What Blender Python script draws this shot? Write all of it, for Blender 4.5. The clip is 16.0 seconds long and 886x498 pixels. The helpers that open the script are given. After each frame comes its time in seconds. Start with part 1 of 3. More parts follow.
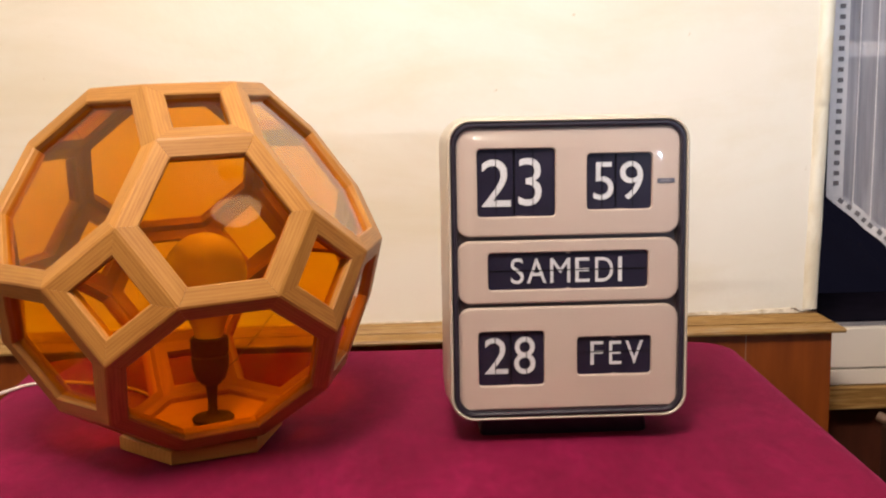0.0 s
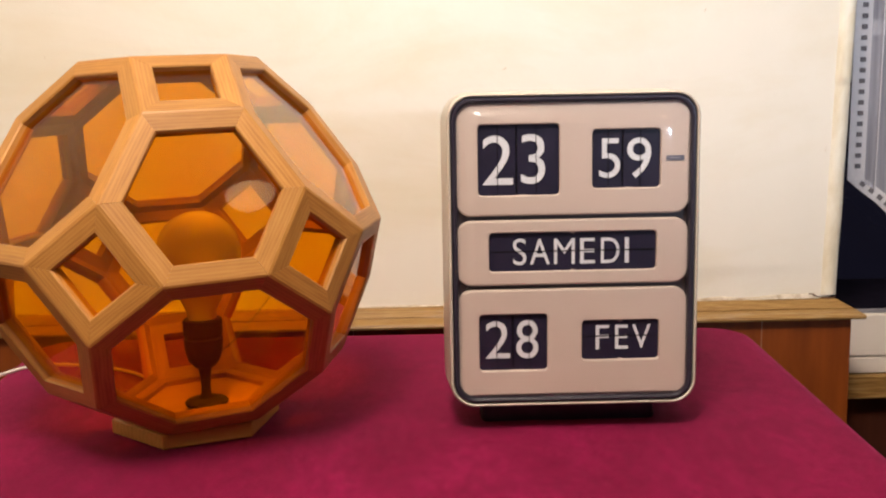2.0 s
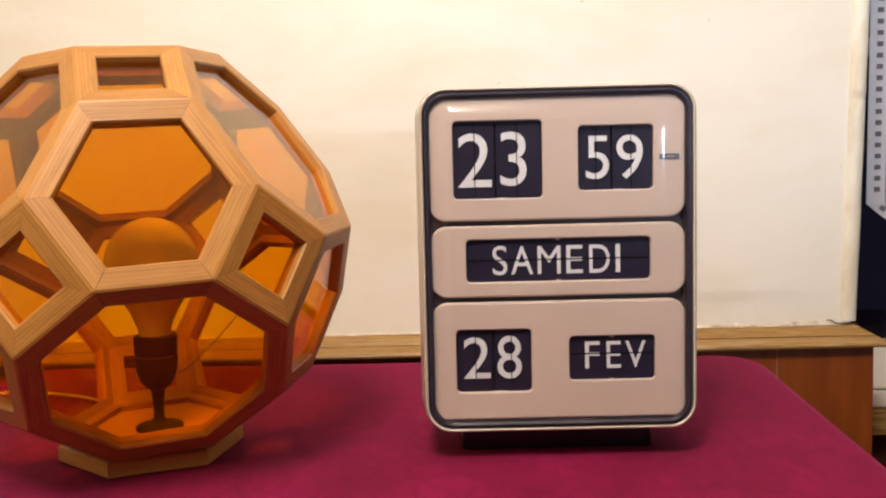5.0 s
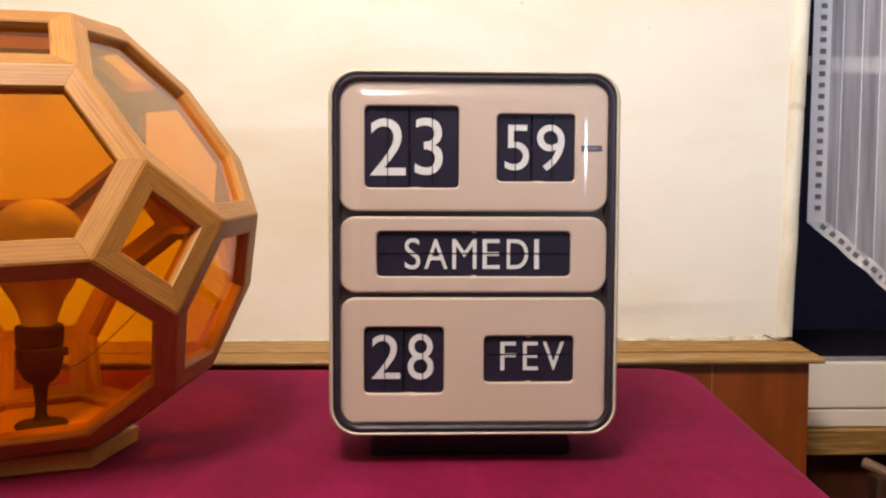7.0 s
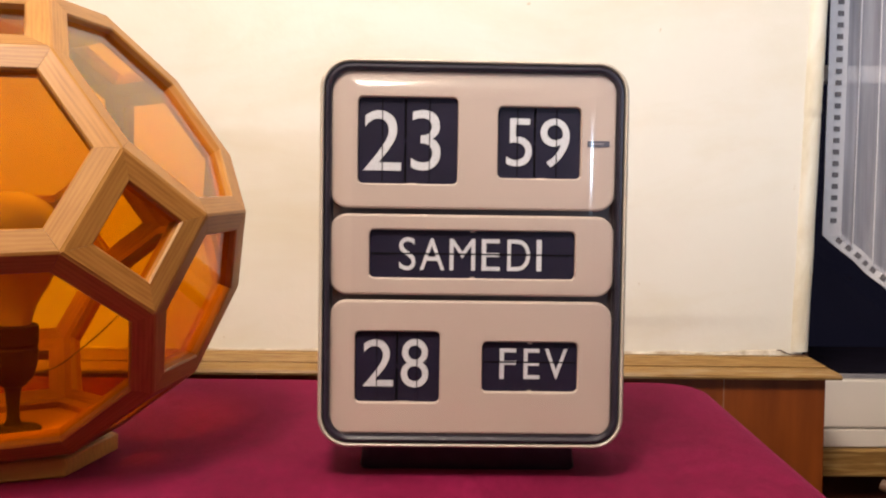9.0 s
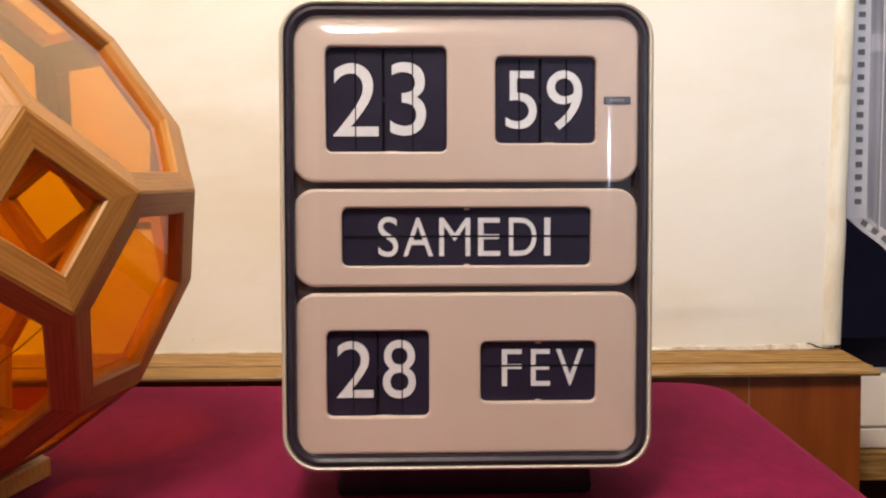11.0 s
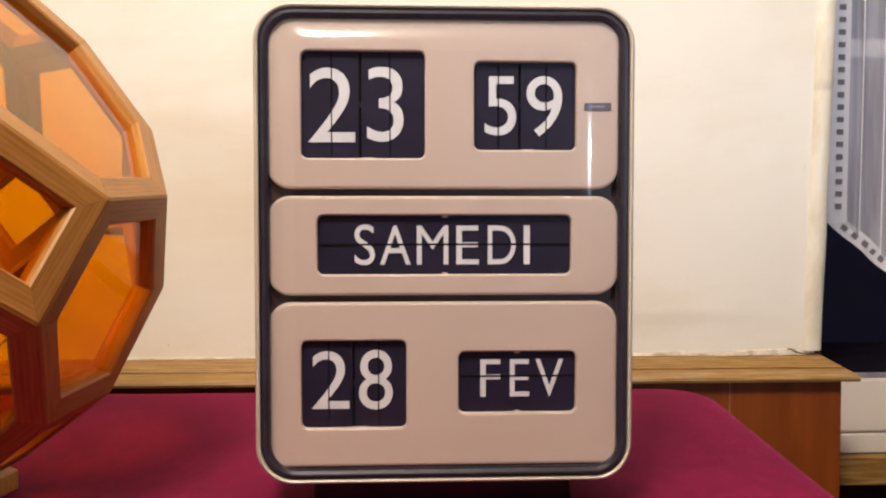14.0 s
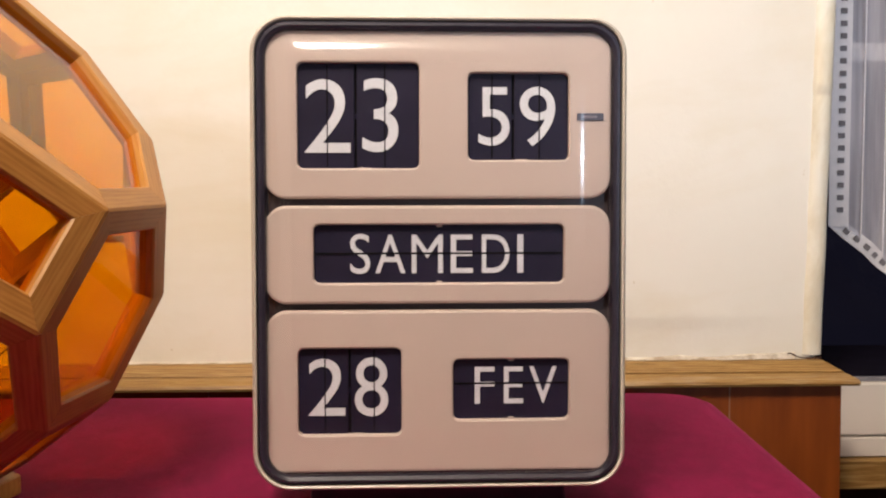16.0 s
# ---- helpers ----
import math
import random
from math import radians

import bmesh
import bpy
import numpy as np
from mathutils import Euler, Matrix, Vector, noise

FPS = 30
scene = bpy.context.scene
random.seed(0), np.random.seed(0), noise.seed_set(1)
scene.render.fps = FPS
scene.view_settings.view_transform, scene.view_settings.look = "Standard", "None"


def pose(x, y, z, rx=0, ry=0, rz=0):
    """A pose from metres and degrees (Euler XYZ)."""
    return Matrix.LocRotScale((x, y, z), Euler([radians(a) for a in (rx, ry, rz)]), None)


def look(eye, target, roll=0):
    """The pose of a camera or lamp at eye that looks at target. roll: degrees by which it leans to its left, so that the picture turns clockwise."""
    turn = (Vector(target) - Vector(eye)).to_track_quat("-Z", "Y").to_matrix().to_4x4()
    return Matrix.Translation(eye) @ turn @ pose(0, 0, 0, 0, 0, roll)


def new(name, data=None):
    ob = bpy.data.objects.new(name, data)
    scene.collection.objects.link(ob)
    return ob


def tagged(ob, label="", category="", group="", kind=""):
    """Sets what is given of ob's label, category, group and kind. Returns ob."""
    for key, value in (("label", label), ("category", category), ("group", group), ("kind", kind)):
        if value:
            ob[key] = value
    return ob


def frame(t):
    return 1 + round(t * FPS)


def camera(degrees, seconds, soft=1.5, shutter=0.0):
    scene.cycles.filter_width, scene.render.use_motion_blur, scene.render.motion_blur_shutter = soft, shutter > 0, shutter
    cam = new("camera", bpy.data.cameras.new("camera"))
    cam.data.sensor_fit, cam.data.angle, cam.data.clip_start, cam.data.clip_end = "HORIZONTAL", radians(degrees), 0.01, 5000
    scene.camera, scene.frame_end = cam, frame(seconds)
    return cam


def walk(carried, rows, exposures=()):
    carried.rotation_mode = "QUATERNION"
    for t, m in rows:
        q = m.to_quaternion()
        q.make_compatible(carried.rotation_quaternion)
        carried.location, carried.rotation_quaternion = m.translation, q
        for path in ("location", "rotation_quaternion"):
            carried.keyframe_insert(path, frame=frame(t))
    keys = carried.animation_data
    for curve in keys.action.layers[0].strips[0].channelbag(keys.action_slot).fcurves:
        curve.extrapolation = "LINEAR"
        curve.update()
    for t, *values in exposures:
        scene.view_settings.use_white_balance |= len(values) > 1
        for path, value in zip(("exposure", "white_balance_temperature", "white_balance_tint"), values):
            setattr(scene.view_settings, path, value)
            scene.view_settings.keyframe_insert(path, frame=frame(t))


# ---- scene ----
cam = camera(53.3, 16.0, soft=2.1)
PATH = [
    (0, (0.013, 0.049, 1.097), (0.086, 2.033, 0.85), -1.1),
    (0.5, (0.015, 0.056, 1.098), (0.074, 2.038, 0.833), -1.0),
    (1, (0.018, 0.064, 1.096), (0.07, 2.044, 0.818), -0.9),
    (1.5, (0.026, 0.072, 1.091), (0.069, 2.052, 0.809), -0.9),
    (2, (0.036, 0.081, 1.084), (0.063, 2.062, 0.81), -1.1),
    (2.5, (0.041, 0.093, 1.078), (0.049, 2.075, 0.814), -1.6),
    (3, (0.044, 0.107, 1.069), (0.027, 2.091, 0.8237), -2.2),
    (3.5, (0.047, 0.127, 1.055), (0.0316, 2.111, 0.835), -2.3),
    (6, (0.113, 0.175, 1.019), (0.121, 2.17, 0.87), -0.1),
    (6.5, (0.123, 0.191, 1.007), (0.175, 2.186, 0.868), 0.1),
    (7, (0.13, 0.202, 1.0), (0.202, 2.198, 0.887), 0.2),
    (7.5, (0.134, 0.211, 0.993), (0.199, 2.207, 0.887), 0.5),
    (8, (0.136, 0.218, 0.988), (0.177, 2.216, 0.902), 0.8),
    (8.5, (0.142, 0.235, 0.985), (0.192, 2.233, 0.898), 0.7),
    (9, (0.143, 0.247, 0.982), (0.193, 2.245, 0.909), 0.8),
    (11.5, (0.153, 0.393, 0.965), (0.215, 2.39, 0.883), -0.5),
    (12, (0.153, 0.392, 0.97), (0.217, 2.39, 0.896), -0.7),
    (12.5, (0.149, 0.388, 0.971), (0.206, 2.386, 0.912), -0.3),
    (13, (0.148, 0.392, 0.97), (0.207, 2.39, 0.893), -0.0),
    (13.5, (0.153, 0.392, 0.971), (0.233, 2.389, 0.893), -0.0),
    (14, (0.156, 0.392, 0.971), (0.254, 2.388, 0.892), -0.0),
    (14.5, (0.158, 0.389, 0.972), (0.25, 2.386, 0.895), 0.0),
    (15, (0.159, 0.386, 0.976), (0.242, 2.383, 0.908), 0.0),
    (15.5, (0.161, 0.386, 0.975), (0.241, 2.383, 0.901), 0.0),
    (16, (0.165, 0.384, 0.977), (0.246, 2.381, 0.9), -0.1),
]
walk(cam, [(t, look(eye, target, roll)) for t, eye, target, roll in PATH])

# ---- world and lights ----
world = bpy.data.worlds.new("night")
scene.world = world
world.use_nodes = True
world.node_tree.nodes["Background"].inputs["Color"].default_value = (0.010, 0.011, 0.016, 1)
world.node_tree.nodes["Background"].inputs["Strength"].default_value = 0.4


def bulb_light(name, place, watts, radius, colour):
    data = bpy.data.lights.new(name, "POINT")
    data.energy, data.shadow_soft_size, data.color = watts, radius, colour
    ob = new(name, data)
    ob.location = place
    return ob


def reflector_light(name, place, aim, watts, radius, colour, cone):
    """A lamp in a reflector, its beam fading out towards the rim of the cone."""
    data = bpy.data.lights.new(name, "SPOT")
    data.energy, data.shadow_soft_size, data.color = watts, radius, colour
    data.spot_size, data.spot_blend = radians(cone), 1.0
    ob = new(name, data)
    ob.matrix_basis = look(place, aim)
    return ob


reflector_light("room_lamp_light", (1.25, -1.35, 1.195), (0.70, 1.58, 1.98), 176, 0.045, (0.64, 0.78, 1.0), 56)
bulb_light("pendant_light", (-0.13, 0.08, 2.27), 118, 0.20, (1.0, 0.865, 0.75))


# ---- materials ----
def material(name):
    m = bpy.data.materials.new(name)
    m.use_nodes = True
    nt = m.node_tree
    return m, nt, nt.nodes["Principled BSDF"], nt.nodes["Material Output"]


def node(nt, kind, **values):
    n = nt.nodes.new(kind)
    for key, value in values.items():
        n.inputs[key].default_value = value
    return n


def ramp(nt, fac, stops):
    r = nt.nodes.new("ShaderNodeValToRGB")
    while len(r.color_ramp.elements) < len(stops):
        r.color_ramp.elements.new(0.5)
    for e, (p, c) in zip(r.color_ramp.elements, stops):
        e.position, e.color = p, (*c, 1)
    nt.links.new(fac, r.inputs["Fac"])
    return r.outputs["Color"]


def coords(nt, scale=(1, 1, 1), turn=(0, 0, 0)):
    tc = nt.nodes.new("ShaderNodeTexCoord")
    mp = node(nt, "ShaderNodeMapping", Scale=scale, Rotation=turn)
    nt.links.new(tc.outputs["Object"], mp.inputs["Vector"])
    return mp.outputs["Vector"]


def noise_tex(nt, vec, scale, detail=4.0, rough=0.55, distort=0.0):
    n = node(nt, "ShaderNodeTexNoise", Scale=scale, Detail=detail, Roughness=rough, Distortion=distort)
    nt.links.new(vec, n.inputs["Vector"])
    return n.outputs["Fac"]


def bump(nt, b, height, strength, distance):
    n = node(nt, "ShaderNodeBump", Strength=strength, Distance=distance)
    nt.links.new(height, n.inputs["Height"])
    nt.links.new(n.outputs["Normal"], b.inputs["Normal"])


def mottled(name, dark, light, scale, rough, bump_scale=0, bump_by=0.0, metal=0.0, stretch=(1, 1, 1), detail=5.0, shine=0.5):
    m, nt, b, _ = material(name)
    v = coords(nt, stretch)
    nt.links.new(ramp(nt, noise_tex(nt, v, scale, detail), [(0.3, dark), (0.7, light)]), b.inputs["Base Color"])
    b.inputs["Roughness"].default_value, b.inputs["Metallic"].default_value = rough, metal
    b.inputs["Specular IOR Level"].default_value = shine
    if bump_by:
        bump(nt, b, noise_tex(nt, v, bump_scale, 3.0), 0.6, bump_by)
    return m


def stained(name, dark, light, scale, rough, bump_scale, bump_by, stain, stretch, stain_scale):
    """Old paint: a soft mottle, broad stains and a few small specks."""
    m = mottled(name, dark, light, scale, rough, bump_scale, bump_by)
    nt = m.node_tree
    b = nt.nodes["Principled BSDF"]
    colour = b.inputs["Base Color"].links[0].from_socket
    broad = ramp(nt, noise_tex(nt, coords(nt, stretch), stain_scale, 6.0, 0.62, 0.5), [(0.46, (1, 1, 1)), (0.72, stain)])
    speck = ramp(nt, noise_tex(nt, coords(nt, (1, 1, 0.8)), 75.0, 2.0, 0.5), [(0.765, (1, 1, 1)), (0.81, (0.80, 0.74, 0.64))])
    for layer in (broad, speck):
        mul = nt.nodes.new("ShaderNodeMix")
        mul.data_type, mul.blend_type = "RGBA", "MULTIPLY"
        mul.inputs[0].default_value = 1.0
        nt.links.new(colour, mul.inputs[6])
        nt.links.new(layer, mul.inputs[7])
        colour = mul.outputs[2]
    nt.links.new(colour, b.inputs["Base Color"])
    return m


def wood(name, dark, mid, light, grain=1.0, rough=0.45, across=(1, 12, 12), shine=0.5, figure=0.22):
    """Grain runs along the object's own x."""
    m, nt, b, _ = material(name)
    v = coords(nt, across)
    info = nt.nodes.new("ShaderNodeObjectInfo")
    shift = node(nt, "ShaderNodeVectorMath")
    shift.operation = "ADD"
    far = node(nt, "ShaderNodeMath")
    far.operation, far.inputs[1].default_value = "MULTIPLY", 37.0
    nt.links.new(info.outputs["Random"], far.inputs[0])
    nt.links.new(v, shift.inputs[0])
    nt.links.new(far.outputs["Value"], shift.inputs[1])
    v = shift.outputs["Vector"]
    wave = node(nt, "ShaderNodeTexWave", Scale=14.0 * grain, Distortion=5.0, Detail=3.0)
    wave.inputs["Detail Scale"].default_value = 1.2
    wave.bands_direction = "Y"
    nt.links.new(v, wave.inputs["Vector"])
    fine = noise_tex(nt, v, 26.0 * grain, 6.0, 0.65)
    mix = node(nt, "ShaderNodeMath")
    mix.operation = "MULTIPLY_ADD"
    nt.links.new(wave.outputs["Fac"], mix.inputs[0])
    mix.inputs[1].default_value = figure
    half = node(nt, "ShaderNodeMath")
    half.operation, half.inputs[1].default_value = "MULTIPLY", 0.72
    nt.links.new(fine, half.inputs[0])
    nt.links.new(half.outputs["Value"], mix.inputs[2])
    colour = ramp(nt, mix.outputs["Value"], [(0.12, dark), (0.42, mid), (0.8, light)])
    tone = node(nt, "ShaderNodeHueSaturation")
    val = node(nt, "ShaderNodeMath")
    val.operation, val.inputs[1].default_value, val.inputs[2].default_value = "MULTIPLY_ADD", 0.28, 0.86
    nt.links.new(info.outputs["Random"], val.inputs[0])
    nt.links.new(val.outputs["Value"], tone.inputs["Value"])
    nt.links.new(colour, tone.inputs["Color"])
    nt.links.new(tone.outputs["Color"], b.inputs["Base Color"])
    b.inputs["Roughness"].default_value = rough
    b.inputs["Specular IOR Level"].default_value = shine
    bump(nt, b, mix.outputs["Value"], 0.2, 0.0005)
    return m


def thin_sheet(name, tint, base=0.035, rough=0.02, streaks=0.0, haze=0.0, haze_colour=(0.8, 0.8, 0.8)):
    """A clear or tinted sheet: light goes straight through, gloss by Fresnel."""
    m, nt, b, out = material(name)
    nt.nodes.remove(b)
    clear = node(nt, "ShaderNodeBsdfTransparent", Color=(*tint, 1))
    if streaks:
        c = ramp(nt, noise_tex(nt, coords(nt, (1, 1, 1)), 9.0, 3.0, 0.5, 0.6), [(0.3, (tint[0], tint[1] * (1 - streaks), tint[2] * (1 - streaks))), (0.7, tint)])
        nt.links.new(c, clear.inputs["Color"])
    body = clear.outputs["BSDF"]
    if haze:
        # an added weak film scatters light both ways and lifts the dark inside
        front, through_it = node(nt, "ShaderNodeBsdfDiffuse", Color=(*haze_colour, 1)), node(nt, "ShaderNodeBsdfTranslucent", Color=(*haze_colour, 1))
        both, film = nt.nodes.new("ShaderNodeMixShader"), nt.nodes.new("ShaderNodeMixShader")
        nt.links.new(front.outputs["BSDF"], both.inputs[1])
        nt.links.new(through_it.outputs["BSDF"], both.inputs[2])
        nt.links.new(ramp(nt, noise_tex(nt, coords(nt), 14.0, 6.0, 0.6, 0.8), [(0.3, (haze * 0.6,) * 3), (0.75, (haze * 1.5,) * 3)]), film.inputs["Fac"])
        nt.links.new(body, film.inputs[1])
        nt.links.new(both.outputs["Shader"], film.inputs[2])
        body = film.outputs["Shader"]
    gloss = node(nt, "ShaderNodeBsdfGlossy", Roughness=rough, Color=(1, 1, 1, 1))
    facing = node(nt, "ShaderNodeLayerWeight", Blend=0.5)
    fifth = node(nt, "ShaderNodeMath")
    fifth.operation, fifth.inputs[1].default_value = "POWER", 5.0
    nt.links.new(facing.outputs["Facing"], fifth.inputs[0])
    share = node(nt, "ShaderNodeMath")
    share.operation, share.inputs[1].default_value, share.inputs[2].default_value = "MULTIPLY_ADD", 0.9, base
    nt.links.new(fifth.outputs["Value"], share.inputs[0])
    mix = nt.nodes.new("ShaderNodeMixShader")
    nt.links.new(share.outputs["Value"], mix.inputs["Fac"])
    nt.links.new(body, mix.inputs[1])
    nt.links.new(gloss.outputs["BSDF"], mix.inputs[2])
    nt.links.new(mix.outputs["Shader"], out.inputs["Surface"])
    return m


PINE = wood("pine_bars", (0.215, 0.078, 0.0150), (0.380, 0.170, 0.0365), (0.50, 0.258, 0.064), 0.8, 0.42, (1, 9, 9), 0.42, 0.15)
PLINTH_PINE = wood("plinth_pine", (0.46, 0.210, 0.046), (0.57, 0.285, 0.068), (0.65, 0.350, 0.088), 0.6, 0.5, (1, 6, 9), 0.3)
OAK = wood("oak_ledge", (0.105, 0.047, 0.012), (0.265, 0.140, 0.039), (0.48, 0.305, 0.110), 0.5, 0.45, (1.5, 26, 26), 0.35, 0.3)


def scuffed(name, base, pale, dark):
    """A copy of a wood with rubbed pale scuffs and dark scratches along the grain."""
    m = base.copy()
    m.name = name
    nt = m.node_tree
    b = nt.nodes["Principled BSDF"]
    colour = b.inputs["Base Color"].links[0].from_socket
    for tint, scale, spread, lo, hi in ((pale, (5, 60, 60), 1.0, 0.56, 0.74), (dark, (2.5, 170, 170), 1.0, 0.60, 0.70)):
        mask = ramp(nt, noise_tex(nt, coords(nt, scale), spread, 6.0, 0.7, 0.3), [(lo, (0, 0, 0)), (hi, (0.75, 0.75, 0.75))])
        mix = nt.nodes.new("ShaderNodeMix")
        mix.data_type = "RGBA"
        mix.inputs[7].default_value = (*tint, 1)
        nt.links.new(mask, mix.inputs[0])
        nt.links.new(colour, mix.inputs[6])
        colour = mix.outputs[2]
    nt.links.new(colour, b.inputs["Base Color"])
    return m


LEDGE_OAK = scuffed("scuffed_oak_ledge", OAK, (0.46, 0.36, 0.24), (0.085, 0.04, 0.015))
AMBER = thin_sheet("amber_acrylic", (0.968, 0.772, 0.05), 0.030, 0.015, 0.08, 0.012, (0.95, 0.60, 0.10))
COVER = thin_sheet("clear_acrylic", (0.985, 0.98, 0.975), 0.036, 0.10)
PANE = thin_sheet("window_glass", (0.9, 0.92, 0.92), 0.010, 0.01)
PLASTER = stained("cream_plaster", (0.725, 0.690, 0.598), (0.775, 0.746, 0.658), 3.0, 0.62, 60.0, 0.0009, (0.92, 0.885, 0.80), (1, 1, 2.6), 2.3)
OLD_PAINT = stained("yellowed_paint", (0.715, 0.675, 0.555), (0.77, 0.735, 0.62), 7.0, 0.4, 30.0, 0.0009, (0.80, 0.74, 0.62), (1, 1, 0.5), 16.0)
RAW_PLASTER = mottled("chipped_plaster", (0.36, 0.28, 0.19), (0.74, 0.68, 0.57), 60.0, 0.9, 120.0, 0.002)
CEILING = mottled("ceiling_paint", (0.76, 0.73, 0.68), (0.82, 0.79, 0.74), 2.0, 0.9)
FLOORING = wood("floor_boards", (0.10, 0.05, 0.02), (0.18, 0.09, 0.04), (0.26, 0.14, 0.07), 0.3, 0.4)
VARNISH = mottled("brown_varnished_panel", (0.150, 0.0330, 0.0045), (0.235, 0.056, 0.0075), 5.0, 0.45, 80.0, 0.0003, stretch=(6, 1, 0.7), shine=0.25)
DARK_WOOD = mottled("dark_brown_wood", (0.035, 0.014, 0.008), (0.07, 0.026, 0.013), 6.0, 0.5, stretch=(5, 1, 1))
WHITE_PAINT = mottled("white_gloss_paint", (0.70, 0.63, 0.555), (0.76, 0.69, 0.61), 4.0, 0.3, 40.0, 0.0004)
SHELL = mottled("ivory_plastic", (0.50, 0.45, 0.375), (0.54, 0.49, 0.41), 18.0, 0.35, 300.0, 0.0001)
PUTTY = mottled("pinkish_beige_plastic", (0.482, 0.398, 0.346), (0.520, 0.430, 0.378), 6.0, 0.5, 400.0, 0.00008)
RUBBER = mottled("black_gasket_rubber", (0.018, 0.015, 0.026), (0.029, 0.025, 0.039), 60.0, 0.40, shine=0.35)
FLAP = mottled("dark_flap_plastic", (0.011, 0.009, 0.024), (0.016, 0.013, 0.034), 40.0, 0.5, shine=0.22)
GAP = mottled("dark_gap_plastic", (0.004, 0.004, 0.005), (0.008, 0.007, 0.009), 40.0, 0.7)
BOARD = mottled("dark_backing_board", (0.035, 0.025, 0.030), (0.055, 0.04, 0.045), 30.0, 0.5)
INK = mottled("white_letter_print", (0.58, 0.60, 0.64), (0.66, 0.68, 0.72), 90.0, 0.55)
PLATE = mottled("small_dark_plate", (0.05, 0.045, 0.06), (0.08, 0.07, 0.09), 90.0, 0.3)
PLATE_INK = mottled("small_plate_print", (0.16, 0.14, 0.16), (0.24, 0.21, 0.23), 90.0, 0.4)
BAKELITE = mottled("brown_bakelite", (0.030, 0.015, 0.009), (0.05, 0.026, 0.015), 30.0, 0.6, shine=0.2)
NIGHT = mottled("faint_night_glow", (0.003, 0.003, 0.006), (0.005, 0.005, 0.010), 2.0, 0.95, shine=0.0)
night = NIGHT.node_tree.nodes["Principled BSDF"]
# a faint violet glow lifts the night black, standing in for camera veil
night.inputs["Emission Color"].default_value = (0.55, 0.48, 1.0, 1)
night.inputs["Emission Strength"].default_value = 0.011
SILL_BLACK = mottled("black_sill_top", (0.006, 0.005, 0.010), (0.010, 0.008, 0.016), 20.0, 0.8, shine=0.03)
BRASS = mottled("aged_brass", (0.20, 0.11, 0.04), (0.30, 0.18, 0.07), 40.0, 0.4, metal=1.0)
OPAL = mottled("opal_bulb_glass", (0.64, 0.54, 0.41), (0.70, 0.60, 0.46), 20.0, 0.25)
ARM_WOOD = mottled("worn_brown_wood", (0.10, 0.05, 0.03), (0.22, 0.13, 0.085), 30.0, 0.45)
CORD = mottled("white_flex", (0.62, 0.56, 0.50), (0.72, 0.66, 0.60), 80.0, 0.5)
TAPE = mottled("white_curtain_tape", (0.80, 0.77, 0.78), (0.87, 0.84, 0.85), 90.0, 0.9, 400.0, 0.0003)
HOLE = mottled("grey_openwork", (0.17, 0.155, 0.165), (0.23, 0.21, 0.22), 90.0, 0.9)
THREAD = mottled("white_thread", (0.80, 0.78, 0.80), (0.88, 0.86, 0.88), 90.0, 0.9)


def velvet():
    m, nt, b, _ = material("magenta_velvet")
    big = noise_tex(nt, coords(nt, (1, 0.55, 1), (0, 0, 0.3)), 8.0, 6.0, 0.66, 0.5)
    mid = noise_tex(nt, coords(nt, (1, 0.5, 1), (0, 0, -0.2)), 70.0, 5.0, 0.7, 0.3)
    blend = node(nt, "ShaderNodeMath")
    blend.operation, blend.inputs[1].default_value = "MULTIPLY_ADD", 0.45
    scaled = node(nt, "ShaderNodeMath")
    scaled.operation, scaled.inputs[1].default_value = "MULTIPLY", 0.55
    nt.links.new(big, scaled.inputs[0])
    nt.links.new(mid, blend.inputs[0])
    nt.links.new(scaled.outputs["Value"], blend.inputs[2])
    big = blend.outputs["Value"]
    nap = noise_tex(nt, coords(nt), 900.0, 2.0)
    colour = ramp(nt, big, [(0.30, (0.090, 0.0020, 0.0175)), (0.5, (0.150, 0.0036, 0.0320)), (0.70, (0.240, 0.0072, 0.0580))])
    nt.links.new(colour, b.inputs["Base Color"])
    b.inputs["Roughness"].default_value = 0.95
    b.inputs["Specular IOR Level"].default_value = 0.1
    b.inputs["Sheen Weight"].default_value = 0.42
    b.inputs["Sheen Roughness"].default_value = 0.35
    b.inputs["Sheen Tint"].default_value = (0.95, 0.15, 0.38, 1)
    add = node(nt, "ShaderNodeMath")
    add.operation, add.inputs[1].default_value = "MULTIPLY_ADD", 3.0
    nt.links.new(big, add.inputs[0])
    nt.links.new(nap, add.inputs[2])
    bump(nt, b, add.outputs["Value"], 0.5, 0.0012)
    return m


def net():
    m, nt, b, out = material("grey_net")
    b.inputs["Roughness"].default_value = 0.9
    nt.links.new(ramp(nt, noise_tex(nt, coords(nt, (30, 1, 1.2)), 2.0, 4.0), [(0.3, (0.68, 0.66, 0.72)), (0.7, (0.86, 0.84, 0.91))]), b.inputs["Base Color"])
    clear = nt.nodes.new("ShaderNodeBsdfTransparent")
    weave = ramp(nt, noise_tex(nt, coords(nt, (22, 1, 1.0)), 2.6, 4.0), [(0.3, (0.33, 0.33, 0.33)), (0.7, (0.62, 0.62, 0.62))])
    mix = nt.nodes.new("ShaderNodeMixShader")
    nt.links.new(weave, mix.inputs["Fac"])
    nt.links.new(clear.outputs["BSDF"], mix.inputs[1])
    nt.links.new(b.outputs["BSDF"], mix.inputs[2])
    nt.links.new(mix.outputs["Shader"], out.inputs["Surface"])
    return m


GAP.node_tree.nodes["Principled BSDF"].inputs["Specular IOR Level"].default_value = 0.08
VELVET = velvet()
NET = net()


